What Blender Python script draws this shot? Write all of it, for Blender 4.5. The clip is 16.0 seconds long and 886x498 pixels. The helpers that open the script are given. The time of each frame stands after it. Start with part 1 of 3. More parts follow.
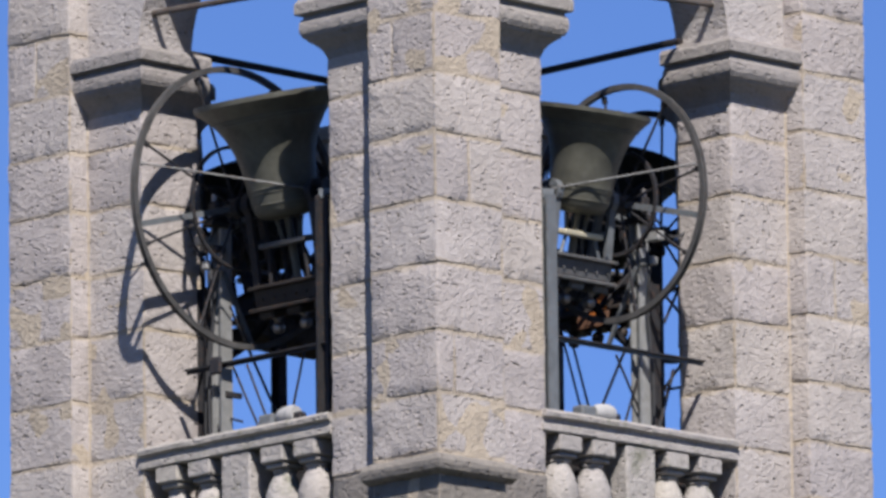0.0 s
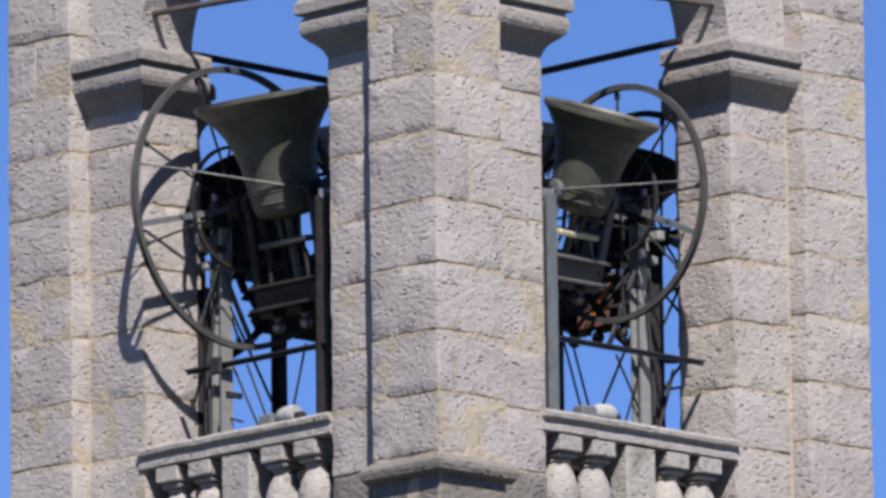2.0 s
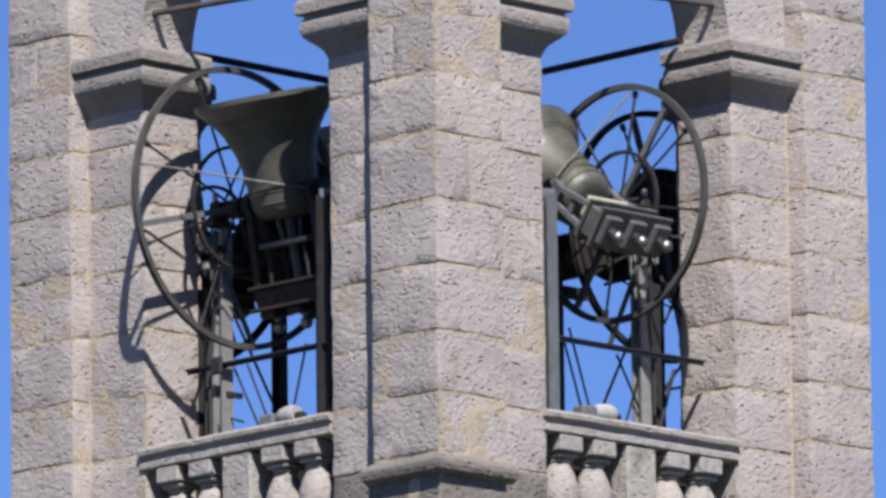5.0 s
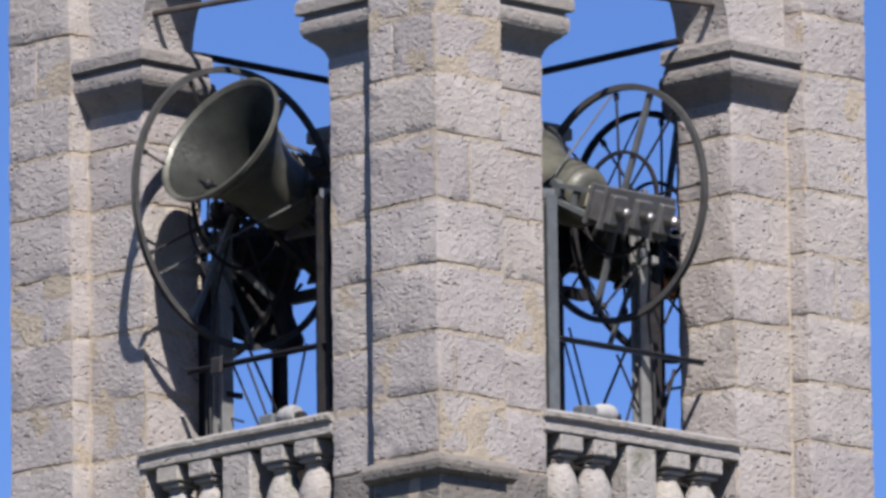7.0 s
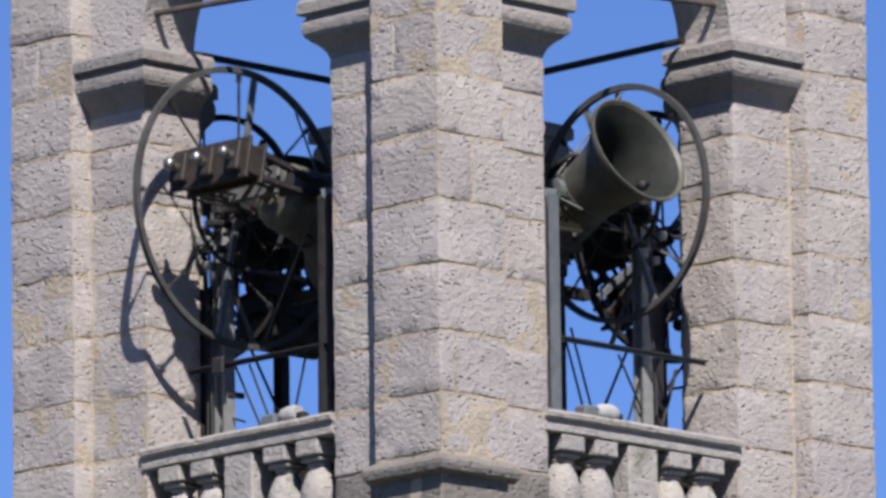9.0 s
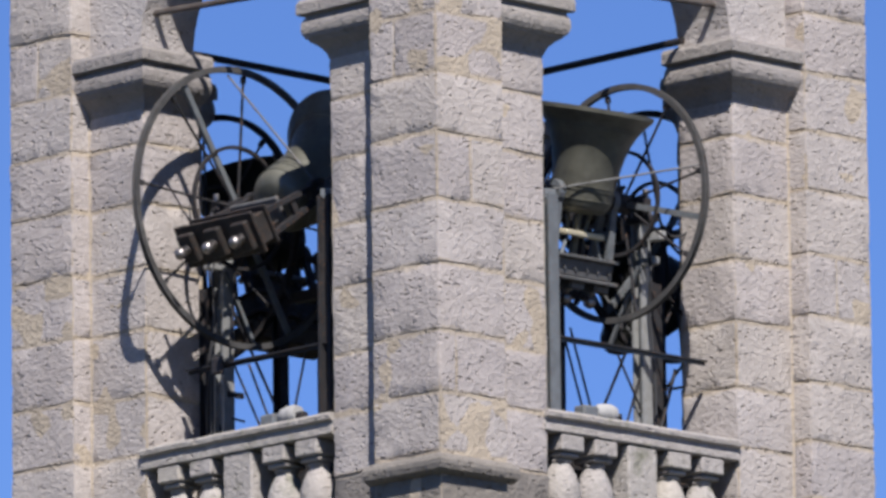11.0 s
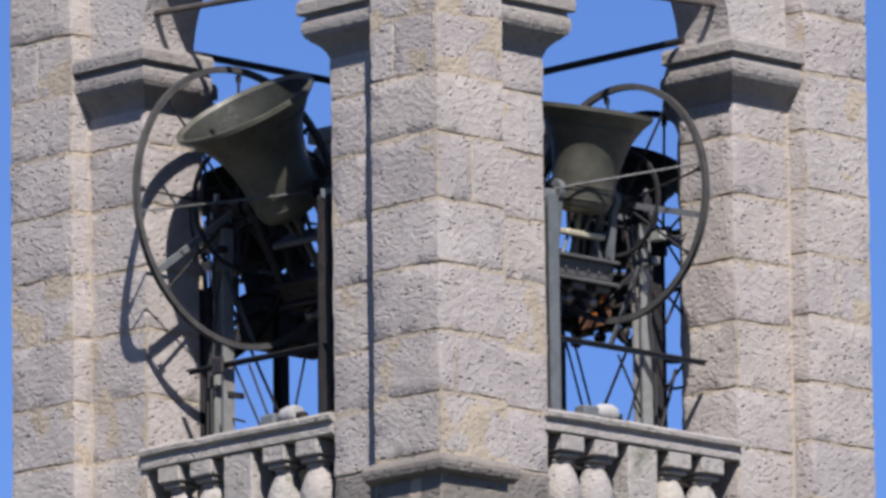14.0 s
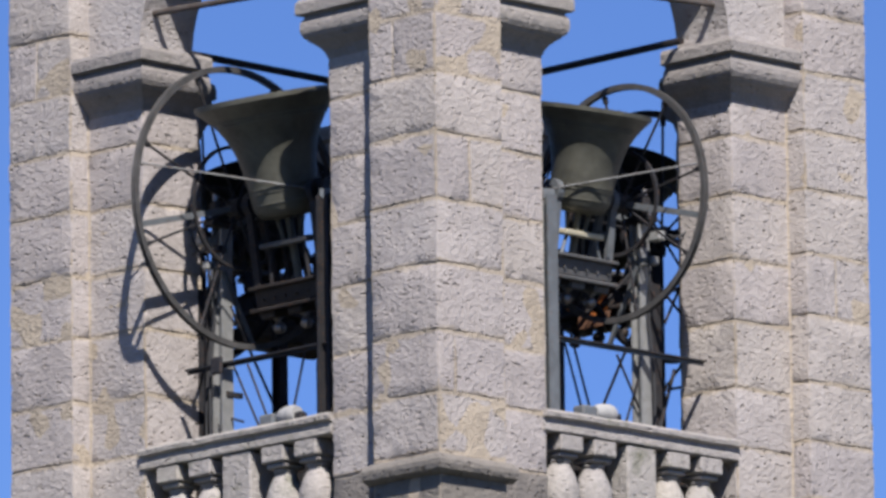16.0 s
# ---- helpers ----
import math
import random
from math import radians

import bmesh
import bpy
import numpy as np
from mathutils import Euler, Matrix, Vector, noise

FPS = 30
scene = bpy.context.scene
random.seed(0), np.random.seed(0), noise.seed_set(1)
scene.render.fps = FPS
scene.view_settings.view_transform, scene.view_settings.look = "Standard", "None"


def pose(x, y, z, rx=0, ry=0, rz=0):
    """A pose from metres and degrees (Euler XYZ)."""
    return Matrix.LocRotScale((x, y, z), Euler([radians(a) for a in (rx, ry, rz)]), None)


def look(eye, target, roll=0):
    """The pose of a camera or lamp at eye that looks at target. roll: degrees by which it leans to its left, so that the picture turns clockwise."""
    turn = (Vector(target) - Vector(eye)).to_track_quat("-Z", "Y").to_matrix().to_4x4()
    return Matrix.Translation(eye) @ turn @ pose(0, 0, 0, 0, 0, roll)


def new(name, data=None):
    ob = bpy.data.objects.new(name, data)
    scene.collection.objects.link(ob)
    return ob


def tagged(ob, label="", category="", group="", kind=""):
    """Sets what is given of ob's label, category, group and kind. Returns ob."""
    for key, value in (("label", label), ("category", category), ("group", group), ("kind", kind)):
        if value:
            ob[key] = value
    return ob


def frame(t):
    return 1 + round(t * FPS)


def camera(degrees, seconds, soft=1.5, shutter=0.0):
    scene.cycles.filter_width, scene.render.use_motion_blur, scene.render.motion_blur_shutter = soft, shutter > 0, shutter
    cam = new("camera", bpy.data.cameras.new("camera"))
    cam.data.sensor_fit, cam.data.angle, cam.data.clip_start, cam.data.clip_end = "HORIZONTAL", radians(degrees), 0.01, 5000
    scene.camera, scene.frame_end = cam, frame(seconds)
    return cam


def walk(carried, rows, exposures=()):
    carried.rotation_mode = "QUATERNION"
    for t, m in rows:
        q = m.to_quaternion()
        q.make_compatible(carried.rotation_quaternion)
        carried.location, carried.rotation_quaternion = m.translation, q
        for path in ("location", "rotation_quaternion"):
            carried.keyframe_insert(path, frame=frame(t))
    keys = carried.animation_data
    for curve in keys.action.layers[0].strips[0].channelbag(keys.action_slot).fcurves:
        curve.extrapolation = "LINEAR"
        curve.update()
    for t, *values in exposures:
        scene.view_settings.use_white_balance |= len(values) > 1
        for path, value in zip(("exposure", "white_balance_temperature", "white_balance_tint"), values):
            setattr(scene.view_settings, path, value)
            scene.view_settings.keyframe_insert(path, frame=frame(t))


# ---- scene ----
# Square belfry seen on its corner from the ground, two of its bells swinging full circle.
# ---- camera ----
E = 11.2          # elevation of the view, degrees
DIST = 81.3       # from the camera to the tower's axis
Z0 = 17.4         # height of the bell chamber's datum above the ground
W = 4.47          # width of one face
R = W / math.sqrt(2)
ROLL = -0.75
cam = camera(4.6, 16.0, soft=3.3, shutter=0.4)
EYE = (0.0, -DIST * math.cos(radians(E)), Z0 - DIST * math.sin(radians(E)))
PX = DIST * 2 * math.tan(radians(2.3)) / 1568


def aim(dx, dy=0.0):
    """View whose picture slides dx to the right and dy down."""
    return look(EYE, ((8 - dx) * PX, 0.0, Z0 + dy * PX), ROLL)


walk(cam, [(0.0, aim(0)), (1.5, aim(0.2)), (3.0, aim(0.8)), (5.0, aim(1.2)), (7.2, aim(1.6)), (8.0, aim(3.2)), (9.0, aim(4.4)),
           (10.2, aim(3.6)), (11.5, aim(3.2)), (13.0, aim(3.2)), (13.8, aim(3.8)), (14.6, aim(3.2)), (15.1, aim(1.8)), (16.0, aim(1.5))])

# ---- light ----
SUN_AZ, SUN_EL = 8.8, 48.0   # degrees to the right of the line back to the camera; elevation
sun_dir = Vector((math.sin(radians(SUN_AZ)) * math.cos(radians(SUN_EL)), -math.cos(radians(SUN_AZ)) * math.cos(radians(SUN_EL)), math.sin(radians(SUN_EL))))
world = bpy.data.worlds.new("sky")
scene.world = world
world.use_nodes = True
wn = world.node_tree
sky = wn.nodes.new("ShaderNodeTexSky")
sky.sky_type = "NISHITA"
sky.sun_disc = False
sky.sun_elevation = radians(SUN_EL)
sky.sun_rotation = radians(180 - SUN_AZ)
sky.altitude = 600
sky.air_density = 0.6
sky.dust_density = 0.0
sky.ozone_density = 4.0
wn.nodes["Background"].inputs["Strength"].default_value = 0.068
clear = wn.nodes.new("ShaderNodeMix")
clear.data_type, clear.blend_type = "RGBA", "MULTIPLY"
clear.inputs[0].default_value = 1.0
clear.inputs[7].default_value = (0.85, 1.0, 1.35, 1)   # deep clear blue
wn.links.new(sky.outputs[0], clear.inputs[6])
even = wn.nodes.new("ShaderNodeMix")                      # a clear, even sky with no glare towards the horizon
even.data_type, even.blend_type = "RGBA", "DARKEN"
even.inputs[0].default_value = 1.0
even.inputs[7].default_value = (1.55, 3.5, 7.7, 1)
wn.links.new(clear.outputs[2], even.inputs[6])
wn.links.new(even.outputs[2], wn.nodes["Background"].inputs["Color"])
sun = new("sun", bpy.data.lights.new("sun", "SUN"))
sun.data.energy = 5.0
sun.data.angle = radians(0.5)
sun.data.color = (1.0, 0.955, 0.912)
sun.matrix_world = look(Vector((0, 0, 60)), Vector((0, 0, 60)) - sun_dir)
scene.view_settings.exposure = 0.67


# ---- materials ----
def material(name, base, rough=0.8, metal=0.0):
    m = bpy.data.materials.new(name)
    m.use_nodes = True
    b = m.node_tree.nodes["Principled BSDF"]
    b.inputs["Base Color"].default_value = (*base, 1)
    b.inputs["Roughness"].default_value = rough
    b.inputs["Metallic"].default_value = metal
    return m


def node(m, kind, links=(), **values):
    n = m.node_tree.nodes.new(kind)
    for k, v in values.items():
        if k in n.inputs:
            n.inputs[k].default_value = v
        else:
            setattr(n, k, v)
    for src, dst in links:
        m.node_tree.links.new(src, n.inputs[dst])
    return n


def ramp(m, src, *stops):
    n = m.node_tree.nodes.new("ShaderNodeValToRGB")
    m.node_tree.links.new(src, n.inputs[0])
    while len(n.color_ramp.elements) < len(stops):
        n.color_ramp.elements.new(0.5)
    for el, (p, c) in zip(n.color_ramp.elements, stops):
        el.position = p
        el.color = (*c, 1) if len(c) == 3 else c
    return n.outputs[0]


def mix(m, mode, fac, a, b):
    n = m.node_tree.nodes.new("ShaderNodeMix")
    n.data_type, n.blend_type = "RGBA", mode
    for value, i in ((fac, 0), (a, 6), (b, 7)):
        if isinstance(value, (int, float)):
            n.inputs[i].default_value = value
        elif isinstance(value, tuple):
            n.inputs[i].default_value = (*value, 1)
        else:
            m.node_tree.links.new(value, n.inputs[i])
    return n.outputs[2]


def grey(v):
    return (v, v, v)


def stone_material(name, tone, pit=1.0, mortar=False, moss=0.0, smear=0.0):
    m = material(name, tone, 0.9)
    nt = m.node_tree
    b = nt.nodes["Principled BSDF"]
    geo = node(m, "ShaderNodeNewGeometry")
    info = node(m, "ShaderNodeObjectInfo")
    pos = geo.outputs["Position"]
    big = node(m, "ShaderNodeTexNoise", [(pos, "Vector")], Scale=1.7, Detail=5.0, Roughness=0.6)
    mid = node(m, "ShaderNodeTexNoise", [(pos, "Vector")], Scale=11.0, Detail=6.0, Roughness=0.65)
    fine = node(m, "ShaderNodeTexNoise", [(pos, "Vector")], Scale=30.0, Detail=3.0, Roughness=0.6)
    warp = node(m, "ShaderNodeMapping", [(pos, "Vector")], Scale=(1.0, 1.0, 1.6))
    pits = node(m, "ShaderNodeTexVoronoi", [(warp.outputs[0], "Vector")], Scale=15.0, Randomness=1.0)
    gate = node(m, "ShaderNodeTexNoise", [(pos, "Vector")], Scale=6.5, Detail=3.0)
    pitmask = ramp(m, pits.outputs["Distance"], (0.10, grey(1)), (0.30, grey(0)))
    pitgate = ramp(m, gate.outputs[0], (0.44, grey(0)), (0.56, grey(1)))
    pitted = mix(m, "MULTIPLY", 1.0, pitmask, pitgate)
    slant = node(m, "ShaderNodeMapping", [(pos, "Vector")], Scale=(0.7, 0.7, 1.7), Rotation=(0.5, 0.4, 0.0))
    scars = node(m, "ShaderNodeTexVoronoi", [(slant.outputs[0], "Vector")], Scale=6.5, Randomness=1.0)
    rough_edge = node(m, "ShaderNodeMath", [(mid.outputs[0], 0), (scars.outputs["Distance"], 2)], operation="MULTIPLY_ADD")
    rough_edge.inputs[1].default_value = 0.35
    scar_gate = node(m, "ShaderNodeTexNoise", [(pos, "Vector")], Scale=2.4, Detail=3.0)
    scar = mix(m, "MULTIPLY", 1.0, ramp(m, rough_edge.outputs[0], (0.26, grey(1)), (0.36, grey(0))), ramp(m, scar_gate.outputs[0], (0.5, grey(0)), (0.58, grey(0.9))))
    pitted = mix(m, "LIGHTEN", 1.0, pitted, scar)
    light, dark = tuple(c * 1.09 for c in tone), tuple(c * 0.9 for c in tone)
    col = ramp(m, big.outputs[0], (0.32, dark), (0.68, light))
    col = mix(m, "OVERLAY", 0.35, col, ramp(m, mid.outputs[0], (0.3, grey(0.36)), (0.7, grey(0.62))))
    col = mix(m, "OVERLAY", 0.3, col, ramp(m, fine.outputs[0], (0.3, grey(0.35)), (0.7, grey(0.62))))
    shade = ramp(m, info.outputs["Random"], (0.0, (0.93, 0.92, 0.93)), (0.35, (1.0, 0.98, 0.975)), (0.7, (1.02, 1.01, 1.0)), (1.0, (1.06, 1.04, 0.99)))
    if not mortar:
        col = mix(m, "MULTIPLY", 1.0, col, shade)
    if smear:
        gen = node(m, "ShaderNodeTexCoord")
        split = node(m, "ShaderNodeSeparateXYZ", [(gen.outputs["Generated"], 0)])
        flip = node(m, "ShaderNodeMath", [(split.outputs[2], 1)], operation="SUBTRACT")
        flip.inputs[0].default_value = 1.0
        edge = node(m, "ShaderNodeMath", [(split.outputs[2], 0), (flip.outputs[0], 1)], operation="MINIMUM")
        wander = node(m, "ShaderNodeTexNoise", [(pos, "Vector")], Scale=5.5, Detail=5.0, Roughness=0.65)
        reach = node(m, "ShaderNodeMath", [(wander.outputs[0], 0), (edge.outputs[0], 2)], operation="MULTIPLY_ADD")
        reach.inputs[1].default_value = -0.22
        level = node(m, "ShaderNodeMath", [(reach.outputs[0], 0)], operation="ADD")
        level.inputs[1].default_value = 0.5
        band = ramp(m, level.outputs[0], (0.425, grey(smear)), (0.46, grey(0)))
        col = mix(m, "MIX", band, col, (0.335, 0.28, 0.215))
    stain = node(m, "ShaderNodeTexNoise", [(pos, "Vector")], Scale=3.3, Detail=4.0, Roughness=0.7)
    col = mix(m, "MIX", ramp(m, stain.outputs[0], (0.55, grey(0)), (0.76, grey(0.18))), col, (0.225, 0.19, 0.152))
    if moss:
        lichen = node(m, "ShaderNodeTexNoise", [(pos, "Vector")], Scale=4.2, Detail=5.0, Roughness=0.7)
        col = mix(m, "MIX", ramp(m, lichen.outputs[0], (0.55, grey(0)), (0.72, grey(moss))), col, (0.095, 0.1, 0.055))
    # shade inside the pits is painted into the colour, besides the bump
    col = mix(m, "MULTIPLY", 0.75 * pit, col, mix(m, "MIX", pitted, (1.0, 1.0, 1.0), (0.5, 0.46, 0.44)))
    nt.links.new(col, b.inputs["Base Color"])
    hsum = node(m, "ShaderNodeMath", [(mid.outputs[0], 0), (fine.outputs[0], 1)], operation="ADD")
    hpit = node(m, "ShaderNodeMath", [(pitted, 0), (hsum.outputs[0], 2)], operation="MULTIPLY_ADD")
    hpit.inputs[1].default_value = -1.8 * pit
    bump = node(m, "ShaderNodeBump", [(hpit.outputs[0], "Height")], Strength=0.85, Distance=0.017)
    nt.links.new(bump.outputs[0], b.inputs["Normal"])
    return m


def metal_material(name, base, rough, metal, vary=0.35, rust=0.0, scale=9.0, gloss=0.15):
    m = material(name, base, rough, metal)
    nt = m.node_tree
    b = nt.nodes["Principled BSDF"]
    b.inputs["Specular IOR Level"].default_value = gloss
    tc = node(m, "ShaderNodeTexCoord")
    n1 = node(m, "ShaderNodeTexNoise", [(tc.outputs["Object"], "Vector")], Scale=scale, Detail=6.0, Roughness=0.65)
    n2 = node(m, "ShaderNodeTexNoise", [(tc.outputs["Object"], "Vector")], Scale=scale * 6, Detail=4.0, Roughness=0.6)
    col = ramp(m, n1.outputs[0], (0.3, tuple(c * (1 - vary) for c in base)), (0.7, tuple(c * (1 + vary) for c in base)))
    if rust:
        col = mix(m, "MIX", ramp(m, n2.outputs[0], (0.62 - rust * 0.25, grey(0)), (0.75, grey(0.8))), col, (0.16, 0.075, 0.035))
    nt.links.new(col, b.inputs["Base Color"])
    nt.links.new(ramp(m, n2.outputs[0], (0.3, grey(max(0.05, rough - 0.12))), (0.7, grey(min(1, rough + 0.15)))), b.inputs["Roughness"])
    bump = node(m, "ShaderNodeBump", [(n2.outputs[0], "Height")], Strength=0.25, Distance=0.004)
    nt.links.new(bump.outputs[0], b.inputs["Normal"])
    return m


WALL = stone_material("plain_limestone", (0.378, 0.35, 0.333), 0.75)
STONE = stone_material("limestone", (0.35, 0.318, 0.304), 0.75, smear=0.6)
STONE_CARVED = stone_material("carved_limestone", (0.312, 0.29, 0.272), 0.5, False, 0.75)
# browner impost stone, toned down further to deepen the shade underneath
STONE_GRIMY_SHADED = stone_material("grimy_shaded_limestone", (0.25, 0.23, 0.217), 0.5, False, 0.2)
STONE_DARK = stone_material("weathered_limestone", (0.17, 0.155, 0.142), 0.8)
MORTAR = stone_material("lime_mortar", (0.355, 0.298, 0.232), 0.3, True)
BRONZE = metal_material("weathered_bronze", (0.088, 0.086, 0.07), 0.46, 0.1, 0.35, 0.0, 5.0, 0.5)
# bronze again, darkened to carry the shade inside the mouths
BRONZE_INSIDE_SHADED = metal_material("bronze_inside_shaded", (0.024, 0.026, 0.023), 0.6, 0.1, 0.35, 0.0, 5.0)
# near-black copy of the bronze: shade of the rear bells as colour
BRONZE_SHADED = metal_material("shaded_bronze", (0.018, 0.018, 0.016), 0.7, 0.1)
STEEL = metal_material("painted_steel", (0.125, 0.137, 0.147), 0.5, 0.15, 0.2, 0.25)
IRON = metal_material("dark_iron", (0.03, 0.03, 0.033), 0.5, 0.15, 0.3, 0.2)
WOOD_IRON = metal_material("headstock_paint", (0.09, 0.08, 0.075), 0.55, 0.2, 0.3, 0.4)
HEAD = metal_material("headstock_steel", (0.115, 0.117, 0.12), 0.5, 0.25, 0.25, 0.3)
GEAR = metal_material("headstock_iron", (0.04, 0.037, 0.036), 0.5, 0.25, 0.25, 0.3)
GALV = metal_material("galvanised_post", (0.26, 0.262, 0.258), 0.5, 0.3, 0.2, 0.1)
RIM = metal_material("worn_iron", (0.072, 0.071, 0.071), 0.5, 0.15, 0.3, 0.12)
BRIGHT = metal_material("bare_steel", (0.26, 0.24, 0.23), 0.38, 0.9, 0.3)
BRASS = metal_material("pale_strap", (0.55, 0.5, 0.37), 0.4, 0.3, 0.1)
RUST = metal_material("rusty_bracket", (0.62, 0.2, 0.05), 0.5, 0.3, 0.4)
RUST_BROWN = metal_material("rusted_plate", (0.1, 0.052, 0.033), 0.7, 0.0, 0.4, 0.4)
LAMP_WHITE = metal_material("lamp_housing", (0.32, 0.315, 0.31), 0.6, 0.0, 0.15)
CABLE = material("cable_rubber", (0.03, 0.03, 0.032), 0.6)
BOARDS = metal_material("dark_boards", (0.07, 0.055, 0.04), 0.8, 0.0)
ROOF = metal_material("roof_slab", (0.12, 0.10, 0.08), 0.9, 0.0)


def ground_material():
    m = material("ground", (0.12, 0.13, 0.08), 0.95)
    geo = node(m, "ShaderNodeNewGeometry")
    n1 = node(m, "ShaderNodeTexNoise", [(geo.outputs["Position"], "Vector")], Scale=0.05, Detail=8.0)
    m.node_tree.links.new(ramp(m, n1.outputs[0], (0.35, (0.025, 0.035, 0.015)), (0.65, (0.06, 0.055, 0.04))), m.node_tree.nodes["Principled BSDF"].inputs["Base Color"])
    return m


# ---- mesh helpers ----
def part(name, bm, mat, parent=None, label="", smooth=False):
    me = bpy.data.meshes.new(name)
    bmesh.ops.recalc_face_normals(bm, faces=bm.faces)
    bm.to_mesh(me)
    bm.free()
    me.materials.append(mat)
    if smooth:
        for p in me.polygons:
            p.use_smooth = True
        me.set_sharp_from_angle(angle=radians(40))
    ob = new(name, me)
    if parent is not None:
        ob.parent = parent
    return tagged(ob, label)


def box(bm, x0, y0, z0, x1, y1, z1, bevel=0.0, jitter=0.0, rnd=None):
    co = [(x, y, z) for x in (x0, x1) for y in (y0, y1) for z in (z0, z1)]
    if jitter:
        co = [tuple(c + rnd.uniform(-jitter, jitter) for c in p) for p in co]
    v = [bm.verts.new(c) for c in co]
    faces = [bm.faces.new([v[i] for i in q]) for q in ((0, 1, 3, 2), (4, 6, 7, 5), (0, 4, 5, 1), (2, 3, 7, 6), (0, 2, 6, 4), (1, 5, 7, 3))]
    bmesh.ops.recalc_face_normals(bm, faces=faces)
    if bevel:
        edges = list({e for f in faces for e in f.edges})
        bmesh.ops.bevel(bm, geom=edges, offset=bevel, segments=1, affect="EDGES", profile=0.5)
    return bm


def boxes(*rows, bevel=0.006):
    bm = bmesh.new()
    for r in rows:
        one = bmesh.new()
        box(one, *r, bevel=bevel)
        me = bpy.data.meshes.new("tmp")
        one.to_mesh(me)
        one.free()
        bm.from_mesh(me)
        bpy.data.meshes.remove(me)
    return bm


def lathe(profile, segs=48, bm=None):
    """Surface of revolution about z from (radius, z) pairs."""
    bm = bm or bmesh.new()
    rings = []
    for r, z in profile:
        if r < 1e-5:
            rings.append([bm.verts.new((0, 0, z))])
        else:
            rings.append([bm.verts.new((r * math.cos(2 * math.pi * i / segs), r * math.sin(2 * math.pi * i / segs), z)) for i in range(segs)])
    for a, b in zip(rings, rings[1:]):
        for i in range(segs):
            j = (i + 1) % segs
            q = [a[i % len(a)], a[j % len(a)], b[j % len(b)], b[i % len(b)]]
            q = list(dict.fromkeys(q))
            if len(q) > 2:
                bm.faces.new(q)
    return bm


def rod(p, q, r, segs=10, bm=None, r2=None):
    """A round bar from p to q."""
    bm = bm or bmesh.new()
    p, q = Vector(p), Vector(q)
    turn = (q - p).to_track_quat("Z", "Y").to_matrix()
    ends = []
    for c, rad in ((p, r), (q, r2 or r)):
        ends.append([bm.verts.new(c + turn @ Vector((rad * math.cos(2 * math.pi * i / segs), rad * math.sin(2 * math.pi * i / segs), 0))) for i in range(segs)])
    for i in range(segs):
        j = (i + 1) % segs
        bm.faces.new((ends[0][i], ends[0][j], ends[1][j], ends[1][i]))
    bm.faces.new(ends[0][::-1])
    bm.faces.new(ends[1])
    return bm


def bar(p, q, w, h, up=(0, 0, 1), bm=None):
    """A flat bar of section w x h from p to q."""
    bm = bm or bmesh.new()
    p, q = Vector(p), Vector(q)
    d = (q - p).normalized()
    s = d.cross(Vector(up))
    s = s.normalized() if s.length > 1e-4 else Vector((1, 0, 0))
    t = s.cross(d)
    ends = [[bm.verts.new(c + s * a * w / 2 + t * b * h / 2) for a, b in ((-1, -1), (1, -1), (1, 1), (-1, 1))] for c in (p, q)]
    for i in range(4):
        j = (i + 1) % 4
        bm.faces.new((ends[0][i], ends[0][j], ends[1][j], ends[1][i]))
    bm.faces.new(ends[0][::-1])
    bm.faces.new(ends[1])
    return bm


def hoop(r, section, y=0.0, segs=72, bm=None, start=0.0, sweep=360.0):
    """A ring round the y axis; section: (radial offset, y offset) corners."""
    bm = bm or bmesh.new()
    n = segs if sweep >= 360 else segs + 1
    rings = []
    for i in range(n):
        a = radians(start + sweep * i / segs)
        rings.append([bm.verts.new(((r + dr) * math.cos(a), y + dy, (r + dr) * math.sin(a))) for dr, dy in section])
    for i in range(n if sweep >= 360 else n - 1):
        p, q = rings[i], rings[(i + 1) % n]
        for k in range(len(section)):
            l = (k + 1) % len(section)
            bm.faces.new((p[k], p[l], q[l], q[k]))
    return bm


def tube(points, r, segs=7):
    """A bent cable through the points, smoothed."""
    pts = [Vector(p) for p in points]
    path = []
    for i in range(len(pts) - 1):
        p0, p1, p2, p3 = pts[max(i - 1, 0)], pts[i], pts[i + 1], pts[min(i + 2, len(pts) - 1)]
        for k in range(8):
            t = k / 8
            path.append(0.5 * (2 * p1 + (p2 - p0) * t + (2 * p0 - 5 * p1 + 4 * p2 - p3) * t * t + (3 * p1 - p0 - 3 * p2 + p3) * t ** 3))
    path.append(pts[-1])
    bm = bmesh.new()
    rings = []
    side = Vector((0.31, 0.87, 0.38))
    for i, c in enumerate(path):
        d = (path[min(i + 1, len(path) - 1)] - path[max(i - 1, 0)]).normalized()
        side = (side - d * side.dot(d)).normalized()
        up = d.cross(side)
        rings.append([bm.verts.new(c + r * (side * math.cos(2 * math.pi * k / segs) + up * math.sin(2 * math.pi * k / segs))) for k in range(segs)])
    for p, q in zip(rings, rings[1:]):
        for k in range(segs):
            l = (k + 1) % segs
            bm.faces.new((p[k], p[l], q[l], q[k]))
    bm.faces.new(rings[0][::-1])
    bm.faces.new(rings[-1])
    return bm


TOWER = pose(0, 0, Z0, 0, 0, 44.7) @ pose(-W / 2, -W / 2, 0)   # x runs up the receding face on one hand, y on the other; the near corner is the origin


def placed(ob, m=None):
    ob.matrix_world = TOWER @ m if m is not None else TOWER
    return ob


def quarter(k):
    """Turn about the tower's axis by k quarters."""
    c = Matrix.Translation((W / 2, W / 2, 0))
    return c @ pose(0, 0, 0, 0, 0, 90 * k) @ c.inverted()


